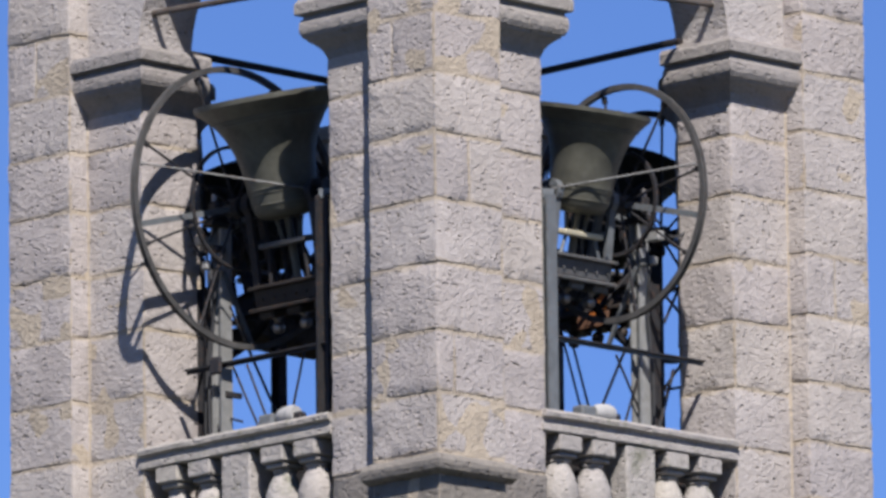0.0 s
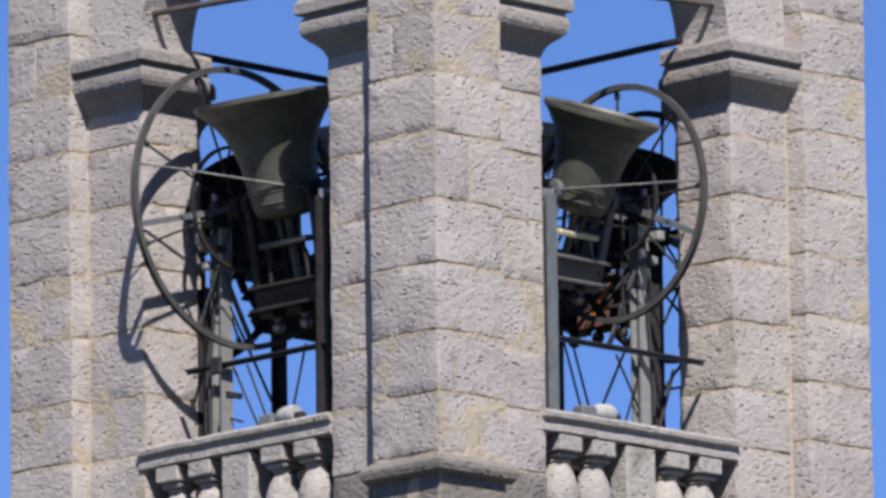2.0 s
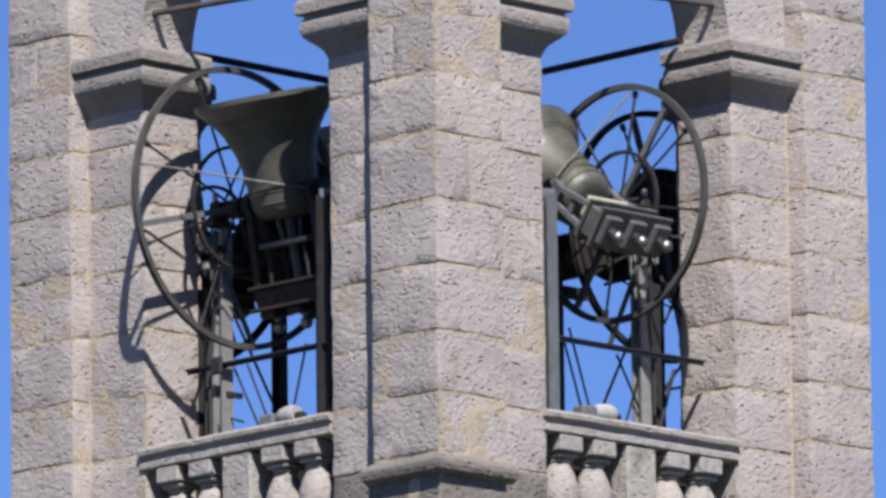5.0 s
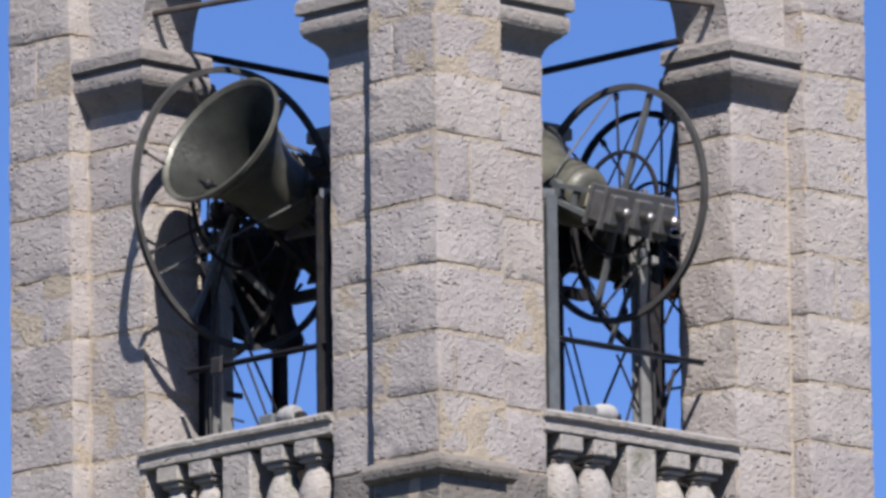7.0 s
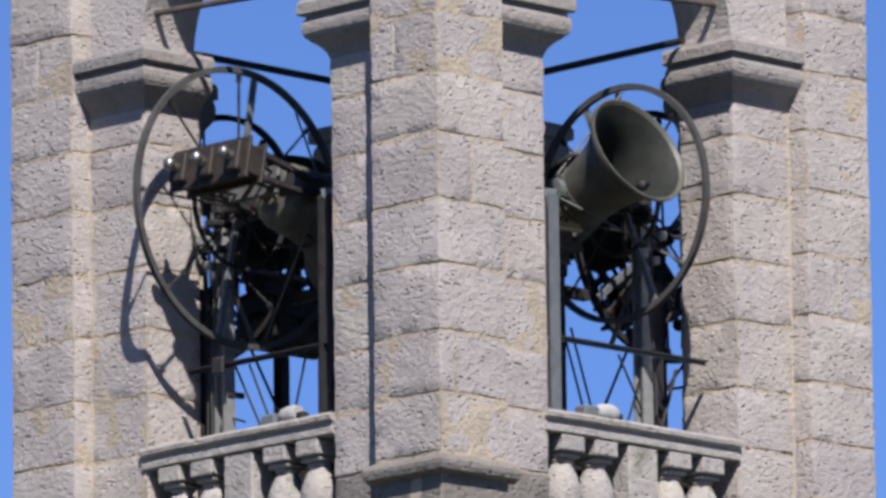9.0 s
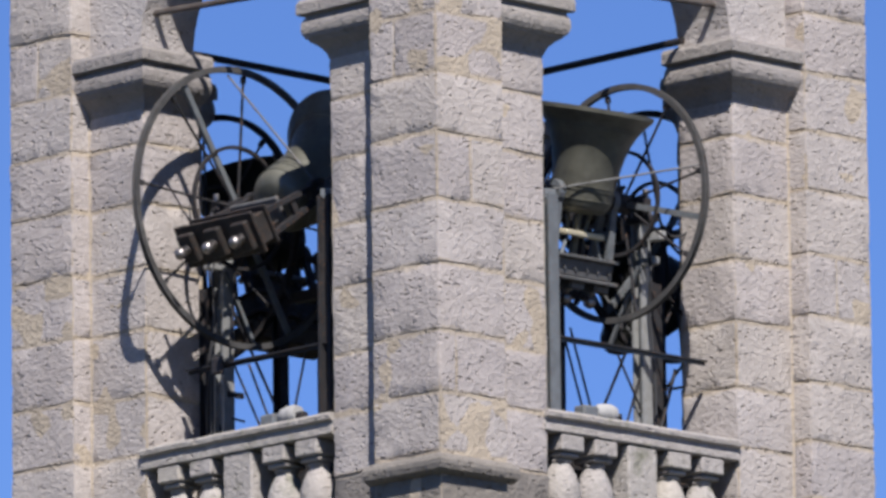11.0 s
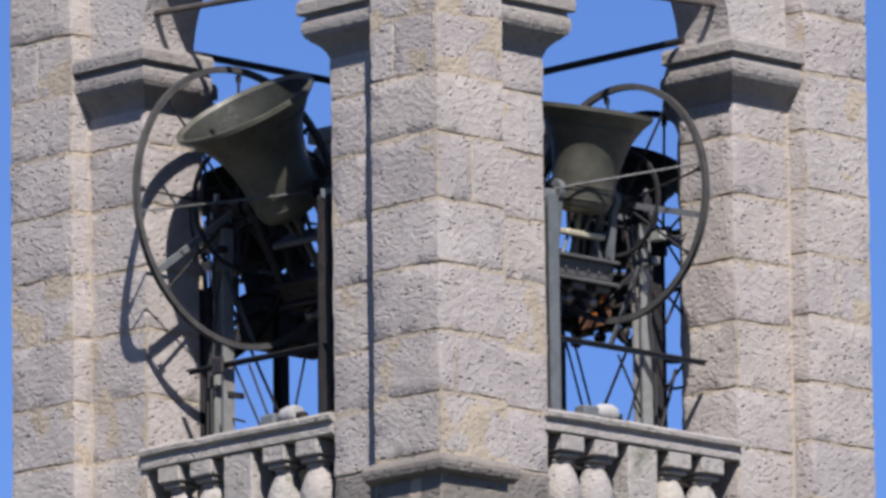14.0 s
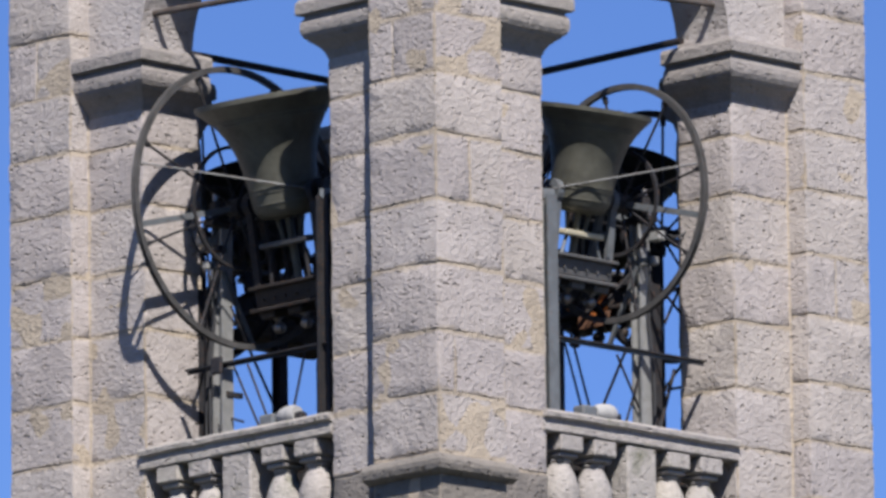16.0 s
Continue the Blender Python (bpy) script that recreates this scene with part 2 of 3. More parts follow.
# ---- setting ----
bm = bmesh.new()
bmesh.ops.create_circle(bm, cap_ends=True, segments=64, radius=4000)
tagged(part("ground", bm, ground_material()), "dry open ground spreading round the bell tower", "ground", kind="structure")

PIL, REC, THK = 0.66, 0.177, 0.54       # corner pilaster, recess of the wall, wall thickness
OPEN0, OPEN1 = 1.25, 3.26               # opening along the face
COURSES = [-3.4, -2.95, -2.52, -2.08, -1.643, -1.2, -0.71, -0.25, 0.235, 0.67, 1.115, 1.56, 2.0, 2.46, 2.9, 3.3, 3.7]
TOP = COURSES[-1]
SPRING = 1.36


def shaft():
    bm = boxes((0.02, 0.02, -Z0, W - 0.02, W - 0.02, COURSES[0] - 0.003), bevel=0.03)
    placed(tagged(part("tower_shaft", bm, WALL), "plain square limestone shaft below the bell chamber", "tower", kind="structure"))
    # out of view: floor added dark so that little light bounces up
    bm = boxes((0.7, 0.7, -2.75, W - 0.7, W - 0.7, -2.55), bevel=0.01)
    placed(tagged(part("floor", bm, BOARDS), "unseen dark board floor added to dim the bell chamber", "floor", kind="structure"))
    # out of view: slab added to shut out light from overhead
    bm = boxes((-0.05, -0.05, TOP + 0.093, W + 0.05, W + 0.05, TOP + 0.25), bevel=0.02)
    placed(tagged(part("ceiling", bm, ROOF), "unseen plain slab added to close off light above the bell chamber", "ceiling", kind="structure"))


def arch_wall(name, k, spring):
    """Wall over one opening, between two pilasters, with a round arch cut through it."""
    half, mid = (OPEN1 - OPEN0) / 2, (OPEN0 + OPEN1) / 2
    bm = bmesh.new()
    n = 28
    x0, x1 = REC + 0.004, REC + THK - 0.004
    prof = [(mid + half * math.cos(math.pi * i / n), spring + half * math.sin(math.pi * i / n)) for i in range(n + 1)]
    prof = [(W - PIL, spring)] + prof + [(PIL, spring)]
    rows = [[(x, y, z) for x in (x0, x1)] for y, z in prof]
    tops = [[(x, y, TOP) for x in (x0, x1)] for y, z in prof]
    lo = [[bm.verts.new(c) for c in r] for r in rows]
    hi = [[bm.verts.new(c) for c in r] for r in tops]
    for i in range(len(lo) - 1):
        bm.faces.new((lo[i][0], lo[i + 1][0], hi[i + 1][0], hi[i][0]))
        bm.faces.new((lo[i][1], hi[i][1], hi[i + 1][1], lo[i + 1][1]))
        bm.faces.new((lo[i][0], lo[i][1], lo[i + 1][1], lo[i + 1][0]))
        bm.faces.new((hi[i][0], hi[i + 1][0], hi[i + 1][1], hi[i][1]))
    bmesh.ops.remove_doubles(bm, verts=bm.verts, dist=1e-4)
    placed(tagged(part(name, bm, WALL), "limestone wall with a round arch over the bell opening", "wall", kind="structure"), quarter(k))


def impost(parent, toward, up=0.0):
    """Moulded impost on a jamb: fascia, roll and hollow corbel, wrapped round front and reveal. toward: +1 where the opening lies at greater y."""
    bm = bmesh.new()
    prof = [(0.0, 0.925), (0.006, 0.927), (0.012, 0.945), (0.024, 0.975), (0.044, 1.005), (0.075, 1.035), (0.105, 1.055), (0.112, 1.068), (0.13, 1.08), (0.147, 1.112), (0.153, 1.145), (0.151, 1.185), (0.14, 1.215),
            (0.128, 1.228), (0.128, 1.246), (0.172, 1.25), (0.177, 1.257), (0.177, 1.33), (0.158, 1.362), (0.0, 1.40)]
    prof = [(o, z + up) for o, z in prof]
    edge = OPEN0 if toward > 0 else OPEN1
    wall_end = PIL if toward > 0 else W - PIL
    loops = []
    for o, z in prof:
        loops.append([bm.verts.new(c) for c in ((REC - o, wall_end, z), (REC - o, edge + toward * o, z), (REC + THK, edge + toward * o, z))])
    for a, b in zip(loops, loops[1:]):
        for i in range(2):
            bm.faces.new((a[i], a[i + 1], b[i + 1], b[i]))
    for i in (0, 2):
        bm.faces.new([l[i] for l in loops] )
    base = [bm.verts.new((REC + THK, edge - toward * 0.3, z)) for z in (prof[0][1], prof[-1][1])]
    bm.faces.new((loops[0][2], loops[-1][2], base[1], base[0]))
    return part("impost", bm, STONE_GRIMY_SHADED, parent, "moulded stone impost with a hollow corbel")


def worn(bm, lim, rnd):
    """Rounds and chips the arrises and dents the faces of one block."""
    x0, y0, z0, x1, y1, z1 = lim
    off = Vector((rnd.uniform(0, 50), rnd.uniform(0, 50), rnd.uniform(0, 50)))
    mid = Vector(((x0 + x1) / 2, (y0 + y1) / 2, (z0 + z1) / 2))
    half = Vector(((x1 - x0) / 2, (y1 - y0) / 2, (z1 - z0) / 2))
    for v in bm.verts:
        c = v.co - mid
        on = [h - abs(a) < 0.012 for a, h in zip(c, half)]
        # rows next to an arris move close to it, so that only the arris itself is rounded
        for i in range(3):
            gap = half[i] - abs(c[i])
            if not on[i] and gap < half[i] * 0.3:
                c[i] = math.copysign(half[i] - 0.016, c[i])
        v.co = mid + c
        # joints wander: both blocks at a joint follow the same wave
        edge = z0 if c.z < 0 else z1
        v.co.z += 0.017 * noise.noise(Vector((v.co.x * 2.1, v.co.y * 2.1, edge * 3.7))) + 0.006 * noise.noise(Vector((v.co.x * 9, v.co.y * 9, edge * 3.7)))
        n = noise.noise_vector((v.co + off) * 6.0)
        chip = max(0.0, noise.noise((v.co + off) * 9.0) - 0.05)
        v.co += n * (0.002 if sum(on) == 1 else 0.007)
        if sum(on) > 1:
            pull = 0.002 + 0.02 * chip + 0.055 * max(0.0, noise.noise((v.co + off) * 2.6) - 0.1)
            v.co -= Vector([math.copysign(pull, a) if o else 0.0 for a, o in zip(c, on)])


def pier(name, k, label, seed, split=(), lift=0.0, low=-9.0, raised=0.0):
    rnd = random.Random(seed)
    holder = placed(new(name), quarter(k))
    tagged(holder, label, "pier", kind="structure")
    core = boxes((-0.001, -0.001, COURSES[0], PIL + 0.001, PIL + 0.001, TOP), (REC - 0.001, PIL - 0.02, COURSES[0], REC + THK + 0.001, OPEN0 - 0.001, SPRING + 0.02),
                 (PIL - 0.02, REC - 0.001, COURSES[0], OPEN0 - 0.001, REC + THK + 0.001, SPRING + 0.02), bevel=0.0)
    for i, normal in enumerate(((1, 0, 0), (0, 1, 0), (0, 0, 1))):
        lo, hi = (0.03, OPEN0) if i < 2 else (COURSES[0] + 0.03, TOP)
        for c in range(int((hi - lo) / 0.07)):
            bmesh.ops.bisect_plane(core, geom=core.verts[:] + core.edges[:] + core.faces[:], plane_co=Vector(normal) * (lo + 0.07 * c), plane_no=normal)
    for v in core.verts:
        n = noise.noise_vector(v.co * 5.0 + Vector((seed, 0, 0)))
        v.co += Vector((n.x, n.y, 0)) * 0.008
    part("mortar_core", core, MORTAR, holder, "pale lime mortar between the stones")
    gap = 0.005
    for i, (z0, z1) in enumerate(zip(COURSES, COURSES[1:])):
        rows = []
        cut = split.get(i) if split else None
        if cut:
            axis, at = cut
            if axis == "x":
                rows += [(0, 0, at - gap, PIL), (at + gap, 0, PIL, PIL)]
            else:
                rows += [(0, 0, PIL, at - gap), (0, at + gap, PIL, PIL)]
        else:
            rows.append((0, 0, PIL, PIL))
        if z0 < SPRING - 0.3:
            rows.append((REC, PIL + gap, REC + THK, OPEN0))
            rows.append((PIL + gap, REC, OPEN0, REC + THK))
        for x0, y0, x1, y1 in rows:
            up = lift if x1 <= PIL and y1 <= PIL else 0.0
            bm = bmesh.new()
            d = rnd.uniform(-0.007, -0.003)
            top = min(z1, SPRING + 0.03) if (x1 > PIL + 0.1 or y1 > PIL + 0.1) else z1
            box(bm, x0 + d, y0 + d, z0 + up + gap + rnd.uniform(0, 0.004), x1 + 0.006, y1 + 0.006, top + up - gap - rnd.uniform(0, 0.004), 0.0, 0.004, rnd)
            bmesh.ops.subdivide_edges(bm, edges=bm.edges[:], cuts=7, use_grid_fill=True)
            worn(bm, (x0 + d, y0 + d, z0 + up, x1 + 0.006, y1 + 0.006, top + up), rnd)
            part("stone_block", bm, STONE_DARK if z1 < low else STONE, holder, smooth=True)
    # mortar fillets run up the inner corners beside the pilaster
    for flip in (False, True):
        fillet = bmesh.new()
        rings = []
        n = 70
        for j in range(n + 1):
            z = COURSES[0] + (SPRING - 0.45 - COURSES[0]) * j / n
            wide = 0.022 + 0.016 * noise.noise(Vector((seed * 3.1 + flip, 0, z * 4.0))) + 0.008 * noise.noise(Vector((seed, 5, z * 17.0)))
            deep = 0.012 + 0.006 * noise.noise(Vector((seed, 9, z * 7.0)))
            ring = [(REC - deep, PIL - 0.004), (REC - deep, PIL + wide * 0.6), (REC + 0.006, PIL + wide + 0.012), (REC + 0.006, PIL - 0.004)]
            rings.append([fillet.verts.new((y, x, z) if flip else (x, y, z)) for x, y in ring])
        for p, q in zip(rings, rings[1:]):
            for e in range(3):
                fillet.faces.new((p[e], p[e + 1], q[e + 1], q[e]))
        bmesh.ops.recalc_face_normals(fillet, faces=fillet.faces[:])
        part("mortar_fillet", fillet, MORTAR, holder, "pale mortar smeared up the inner corner", smooth=True)
    src = impost(holder, 1, raised)
    # the same impost on the other face, mirrored over the diagonal
    me = src.data.copy()
    for v in me.vertices:
        v.co = (v.co.y, v.co.x, v.co.z)
    me.flip_normals()
    ob = new("impost", me)
    ob.parent = holder
    tagged(ob, "moulded stone impost with a hollow corbel")
    return holder


def string_course(parent):
    """Roll moulding wrapped round the near corner."""
    prof = [(0.0, -2.24), (0.03, -2.235), (0.075, -2.21), (0.085, -2.175), (0.085, -2.145), (0.065, -2.115), (0.035, -2.105), (0.0, -2.085)]
    bm = bmesh.new()
    end = PIL + 0.05
    loops = [[bm.verts.new(c) for c in ((-o, end, z), (-o, -o, z), (end, -o, z))] for o, z in prof]
    for a, b in zip(loops, loops[1:]):
        for i in range(2):
            bm.faces.new((a[i], a[i + 1], b[i + 1], b[i]))
    for i in (0, 2):
        bm.faces.new([l[i] for l in loops])
    part("string_course", bm, STONE_DARK, parent, "weathered roll moulding round the corner")


# ---- balustrades ----
BALUSTER = [(0.0, -2.60), (0.10, -2.60), (0.10, -2.54), (0.07, -2.52), (0.06, -2.48), (0.09, -2.40), (0.135, -2.28), (0.148, -2.19), (0.142, -2.12), (0.118, -2.05), (0.088, -1.985), (0.072, -1.96), (0.085, -1.95), (0.088, -1.935), (0.07, -1.925), (0.0, -1.925)]


def moulding_run(c, y0, y1):
    """Moulded coping: one profile swept along the opening, a little worn."""
    prof = [(0.135, -1.762), (0.148, -1.752), (0.148, -1.712), (0.132, -1.702), (0.128, -1.672), (0.148, -1.66), (0.168, -1.654), (0.172, -1.624), (0.158, -1.605)]
    prof = [(-a, z) for a, z in prof] + [(a, z) for a, z in reversed(prof)]
    bm = bmesh.new()
    n = 24
    rows = []
    for i in range(n + 1):
        y = y0 + (y1 - y0) * i / n
        rows.append([bm.verts.new(Vector((c + a, y, z)) + 0.006 * noise.noise_vector(Vector((a, y * 4, z + c)))) for a, z in prof])
    for p, q in zip(rows, rows[1:]):
        for k in range(len(prof)):
            l = (k + 1) % len(prof)
            bm.faces.new((p[k], p[l], q[l], q[k]))
    bm.faces.new(rows[0])
    bm.faces.new(rows[-1][::-1])
    return bm


def balustrade(name, m):
    """Local: x outward is negative, y along the opening."""
    holder = placed(new(name), m)
    tagged(holder, "weathered limestone balustrade with squat vase balusters", "balustrade", "balustrades of the openings")
    y0, y1 = OPEN0 + 0.004, OPEN1 - 0.004
    c = REC + 0.12
    cop = part("coping", moulding_run(c, y0, y1), STONE_CARVED, holder)
    bm = boxes((c - 0.16, y0, -2.78, c + 0.16, y1, -2.60), bevel=0.012)
    part("plinth", bm, STONE_CARVED, holder)
    mid = (y0 + y1) / 2
    bm = boxes((c - 0.132, mid - 0.15, -2.598, c + 0.132, mid + 0.15, -1.766), bevel=0.012)
    part("pedestal", bm, STONE_CARVED, holder, "plain square middle post")
    for dy in (-0.72, -0.38, 0.38, 0.72):
        bm = lathe(BALUSTER, 20)
        bmesh.ops.translate(bm, verts=bm.verts, vec=(c, mid + dy, 0))
        b = part("baluster", bm, STONE_CARVED, holder, smooth=True)
        cap = boxes((c - 0.142, mid + dy - 0.115, -1.885, c + 0.142, mid + dy + 0.115, -1.766), (c - 0.112, mid + dy - 0.095, -1.925, c + 0.112, mid + dy + 0.095, -1.89), bevel=0.012)
        part("capital", cap, STONE_CARVED, b)
    return holder


# ---- bells ----
def bell(name, rm, zs, head_z, rw, side, label, wheel_at, bronze=BRONZE, pale=False, waist=1.0, span=1.0):
    """Bell with headstock and rope wheel; pivot at the origin, axis along y, mouth down, outward is -x; side: where the wheel sits."""
    gear, gear_label = (HEAD, "riveted grey steel headstock box") if pale else (GEAR, "riveted dark iron headstock box")
    arms = STEEL if pale else IRON
    s = rm / 0.44
    holder = new(name)
    tagged(holder, label, "bell", "church bells of the tower")
    outer = [(0.0, 0.14), (0.08, 0.14), (0.14, 0.133), (0.188, 0.115), (0.215, 0.075), (0.228, 0.02), (0.238, -0.10), (0.252, -0.24), (0.275, -0.37), (0.303, -0.47), (0.342, -0.56), (0.385, -0.625), (0.425, -0.675), (0.438, -0.69), (0.44, -0.725)]
    inner = [(0.427, -0.727), (0.405, -0.70), (0.385, -0.675), (0.335, -0.61), (0.28, -0.51), (0.246, -0.41), (0.212, -0.25), (0.185, -0.05), (0.14, 0.06), (0.0, 0.08)]
    # a slimmer waist leaves the sound bow as wide
    slim = lambda r, z: r * (1 - (1 - waist) * min(1.0, max(0.0, (z + 0.68) / 0.4)))
    outer, inner = [[(slim(r, z), z) for r, z in line] for line in (outer, inner)]
    bm = lathe([(r * s, z * zs) for r, z in outer + inner], 64)
    body = part("bell_body", bm, bronze, holder, smooth=True)
    # lining in darker bronze: the hollow's shade is in its colour
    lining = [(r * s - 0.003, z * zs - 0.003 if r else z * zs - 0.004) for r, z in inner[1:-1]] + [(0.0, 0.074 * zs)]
    part("inner_face", lathe(lining, 64), BRONZE_SHADED if bronze is BRONZE_SHADED else BRONZE_INSIDE_SHADED, body, "inside of the bell, its shade put into a darker bronze", smooth=True)
    for z, r, h in ((-0.05, 0.2345, 0.006), (-0.08, 0.237, 0.006), (-0.56, 0.342, 0.007), (-0.585, 0.358, 0.006), (0.03, 0.2265, 0.006)):
        r = slim(r, z)
        bm = lathe([(r * s - 0.006, (z - h) * zs), (r * s + 0.006, (z - h / 2) * zs), (r * s + 0.006, (z + h / 2) * zs), (r * s - 0.006, (z + h) * zs)], 64)
        part("moulding", bm, bronze, body, smooth=True)
    strap_z = 0.31 * zs
    for a in range(4):
        x, y = 0.07 * math.cos(a * math.pi / 2 + 0.785), 0.07 * math.sin(a * math.pi / 2 + 0.785)
        part("crown_loop", rod((x * 1.2, y * 1.2, 0.12 * zs), (x * 0.8, y * 0.8, strap_z), 0.016, 8), bronze, body)
    part("crown_post", rod((0, 0, 0.12 * zs), (0, 0, head_z - 0.1), 0.03, 10), bronze, body)
    # clapper
    bm = rod((0, 0, 0.05 * zs), (0.275 * s, 0.02, -0.63 * zs), 0.015, 8)
    bmesh.ops.create_uvsphere(bm, u_segments=16, v_segments=10, radius=0.042, matrix=Matrix.Translation((0.28 * s, 0.02, -0.65 * zs)))
    rod((0.285 * s, 0.02, -0.66 * zs), (0.305 * s, 0.02, -0.735 * zs), 0.018, 8, bm)
    part("clapper", bm, IRON, holder, "dark iron clapper", smooth=True)
    # strap above the crown
    bm = boxes((-0.11, -0.2 * s, strap_z - 0.02, 0.11, 0.2 * s, strap_z + 0.02), bevel=0.008)
    part("crown_strap", bm, BRASS if pale else HEAD, holder, "pale metal strap over the crown" if pale else "")
    # headstock: a channel box with two flanges
    h0, h1 = head_z - 0.075, head_z + 0.085
    hw = 0.33 * span
    if bronze is BRONZE_SHADED:
        part("web_plate", boxes((-0.05, -0.262, strap_z + 0.022, 0.05, 0.262, h0 - 0.03), bevel=0.008), gear, holder, "dark iron web between the yoke arms")
    if bronze is BRONZE_SHADED and side > 0:
        part("timber_block", boxes((-0.12, -0.42, h1 + 0.062, 0.12, 0.42, h1 + 0.2), bevel=0.015), BOARDS, holder, "dark timber counterweight block")
    bm = boxes((-0.11, -hw, h0, 0.11, hw, h1 - 0.03), bevel=0.008)
    head = part("headstock", bm, gear, holder, gear_label)
    part("flange", boxes((-0.16, -hw - 0.03, h1 - 0.028, 0.16, hw + 0.03, h1), bevel=0.006), gear, head)
    part("flange", boxes((-0.15, -hw - 0.02, h0 - 0.028, 0.15, hw + 0.02, h0 - 0.002), bevel=0.006), gear, head)
    for y in (-0.25 * span, 0.0, 0.25 * span):
        bm = boxes((-0.11, y - 0.075, h1 + 0.002, 0.11, y + 0.075, h1 + 0.06), bevel=0.01)
        part("clamp_plate", bm, gear, head)
        b = h1 + 0.061
        bm = lathe([(0.0, b), (0.035, b), (0.035, b + 0.015), (0.02, b + 0.018), (0.02, b + 0.032), (0.034, b + 0.04), (0.044, b + 0.055), (0.048, b + 0.075), (0.044, b + 0.095), (0.03, b + 0.112), (0.012, b + 0.12), (0.0, b + 0.121)], 14)
        bmesh.ops.translate(bm, verts=bm.verts, vec=(0, y, 0))
        # rear nuts get the dark gear colour in place of shade
        part("weight_knob", bm, gear if bronze is BRONZE_SHADED else BRIGHT, head, "rounded ball nut, coloured dark for its shade" if bronze is BRONZE_SHADED else "rounded bright steel ball nut", smooth=True)
    for y in (-0.29, -0.17, -0.06, 0.06, 0.17, 0.29):
        for sx in (-1, 1):
            part("rivet", rod((sx * 0.109, y, head_z), (sx * 0.122, y, head_z), 0.012, 8), gear, head)
    for sy in (-1, 1):
        y = sy * max(0.285, 0.24 * s + 0.035)
        bm = bmesh.new()
        for dx in (-0.09, 0.09):
            bar((dx, y, h0 - 0.03), (dx * 0.5, y, -0.05), 0.035, 0.06, (0, 1, 0), bm)
        bar((-0.08, y, 0.28 * zs), (0.08, y, 0.28 * zs), 0.035, 0.05, (0, 0, 1), bm)
        rod((0, y - 0.03, 0.0), (0, y + 0.03, 0.0), 0.095, 18, bm)
        part("yoke_arm", bm, arms, holder)
        bm = rod((0, y + sy * 0.03, 0), (0, sy * (wheel_at + 0.18) if sy == side else sy * 0.52, 0), 0.035, 14)
        part("axle", bm, IRON, holder, smooth=True)
        for dx in (-1, 1):
            bm = rod((dx * 0.06, sy * 0.14 * s, strap_z), (dx * 0.09, sy * 0.2, h0 - 0.02), 0.014, 8)
            part("tie_bolt", bm, arms, holder)
    # rope wheel
    yw = side * wheel_at
    ys = yw + side * 0.012
    sec = [(-0.014, -0.021), (0.03, -0.021), (0.03, -0.011), (0.01, -0.006), (0.01, 0.006), (0.03, 0.011), (0.03, 0.021), (-0.014, 0.021)]
    wheel = part("wheel", hoop(rw - 0.03, sec, yw, 96), IRON if bronze is BRONZE_SHADED else RIM, holder, "large slim iron rope wheel", smooth=True)
    part("inner_ring", hoop(0.43 * rw, [(-0.013, -0.013), (0.013, -0.013), (0.013, 0.013), (-0.013, 0.013)], yw, 48), IRON, wheel)
    part("hub", rod((0, yw - 0.06, 0), (0, yw + 0.06, 0), 0.075, 18), IRON, wheel)
    for i in range(8):
        a = radians((22 if pale else 10) + 45 * i)
        c, sn = math.cos(a), math.sin(a)
        part("spoke", rod((0.06 * c, ys, 0.06 * sn), ((rw - 0.05) * c, ys, (rw - 0.05) * sn), 0.010, 8), IRON, wheel)
        part("spoke_foot", boxes((-0.018, -0.016, -0.035, 0.018, 0.016, 0.018), bevel=0.004), IRON, wheel).matrix_local = \
            Matrix.Translation(((rw - 0.07) * c, ys, (rw - 0.07) * sn)) @ pose(0, 0, 0, 0, 90 - math.degrees(a), 0)
    for sx in (-1, 1):
        part("main_arm", bar((sx * 0.05, ys, 0), (sx * (rw - 0.05), ys, 0.02), 0.045, 0.03, (0, 1, 0)), STEEL, wheel, "flat grey steel arm of the wheel")
        part("stay_rod", rod((sx * (rw - 0.06) * 0.9, yw, -0.4 * rw), (sx * 0.05, -side * 0.33, -0.02), 0.008, 8), HEAD, wheel, "thin grey stay rod")
    # band with a loop round the waist
    bm = hoop(0.19, [(-0.008, -0.012), (0.008, -0.012), (0.008, 0.012), (-0.008, 0.012)], 0, 30, None, 180, 180)
    bmesh.ops.transform(bm, matrix=pose(-0.235 * s, 0, -0.06, 0, -6, 90), verts=bm.verts)
    part("hanging_band", bm, IRON, holder, "dark bent band across the bell's waist")
    return holder


PIVOT_L = (0.75, 2.325, 0.20)
PIVOT_R = (2.255, 0.785, 0.175)
bell_a = bell("church_bell", 0.545, 1.03, 0.70, 1.05, 1, "greenish bronze bell with slim iron wheel, swinging full circle", 0.5, waist=0.88, span=1.14)
bell_b = bell("church_bell", 0.435, 0.88, 0.53, 0.885, -1, "smaller greenish bronze bell with slim iron wheel, swinging full circle", 0.405, BRONZE, True)
bell_c = bell("church_bell", 0.495, 0.88, 0.5, 0.95, -1, "bronze bell with rusty yoke, coloured near black for its shade", 0.515, BRONZE_SHADED)
bell_d = bell("church_bell", 0.56, 0.75, 0.5, 0.95, 1, "bronze bell behind its wheel, coloured near black for its shade", 0.59, BRONZE_SHADED)
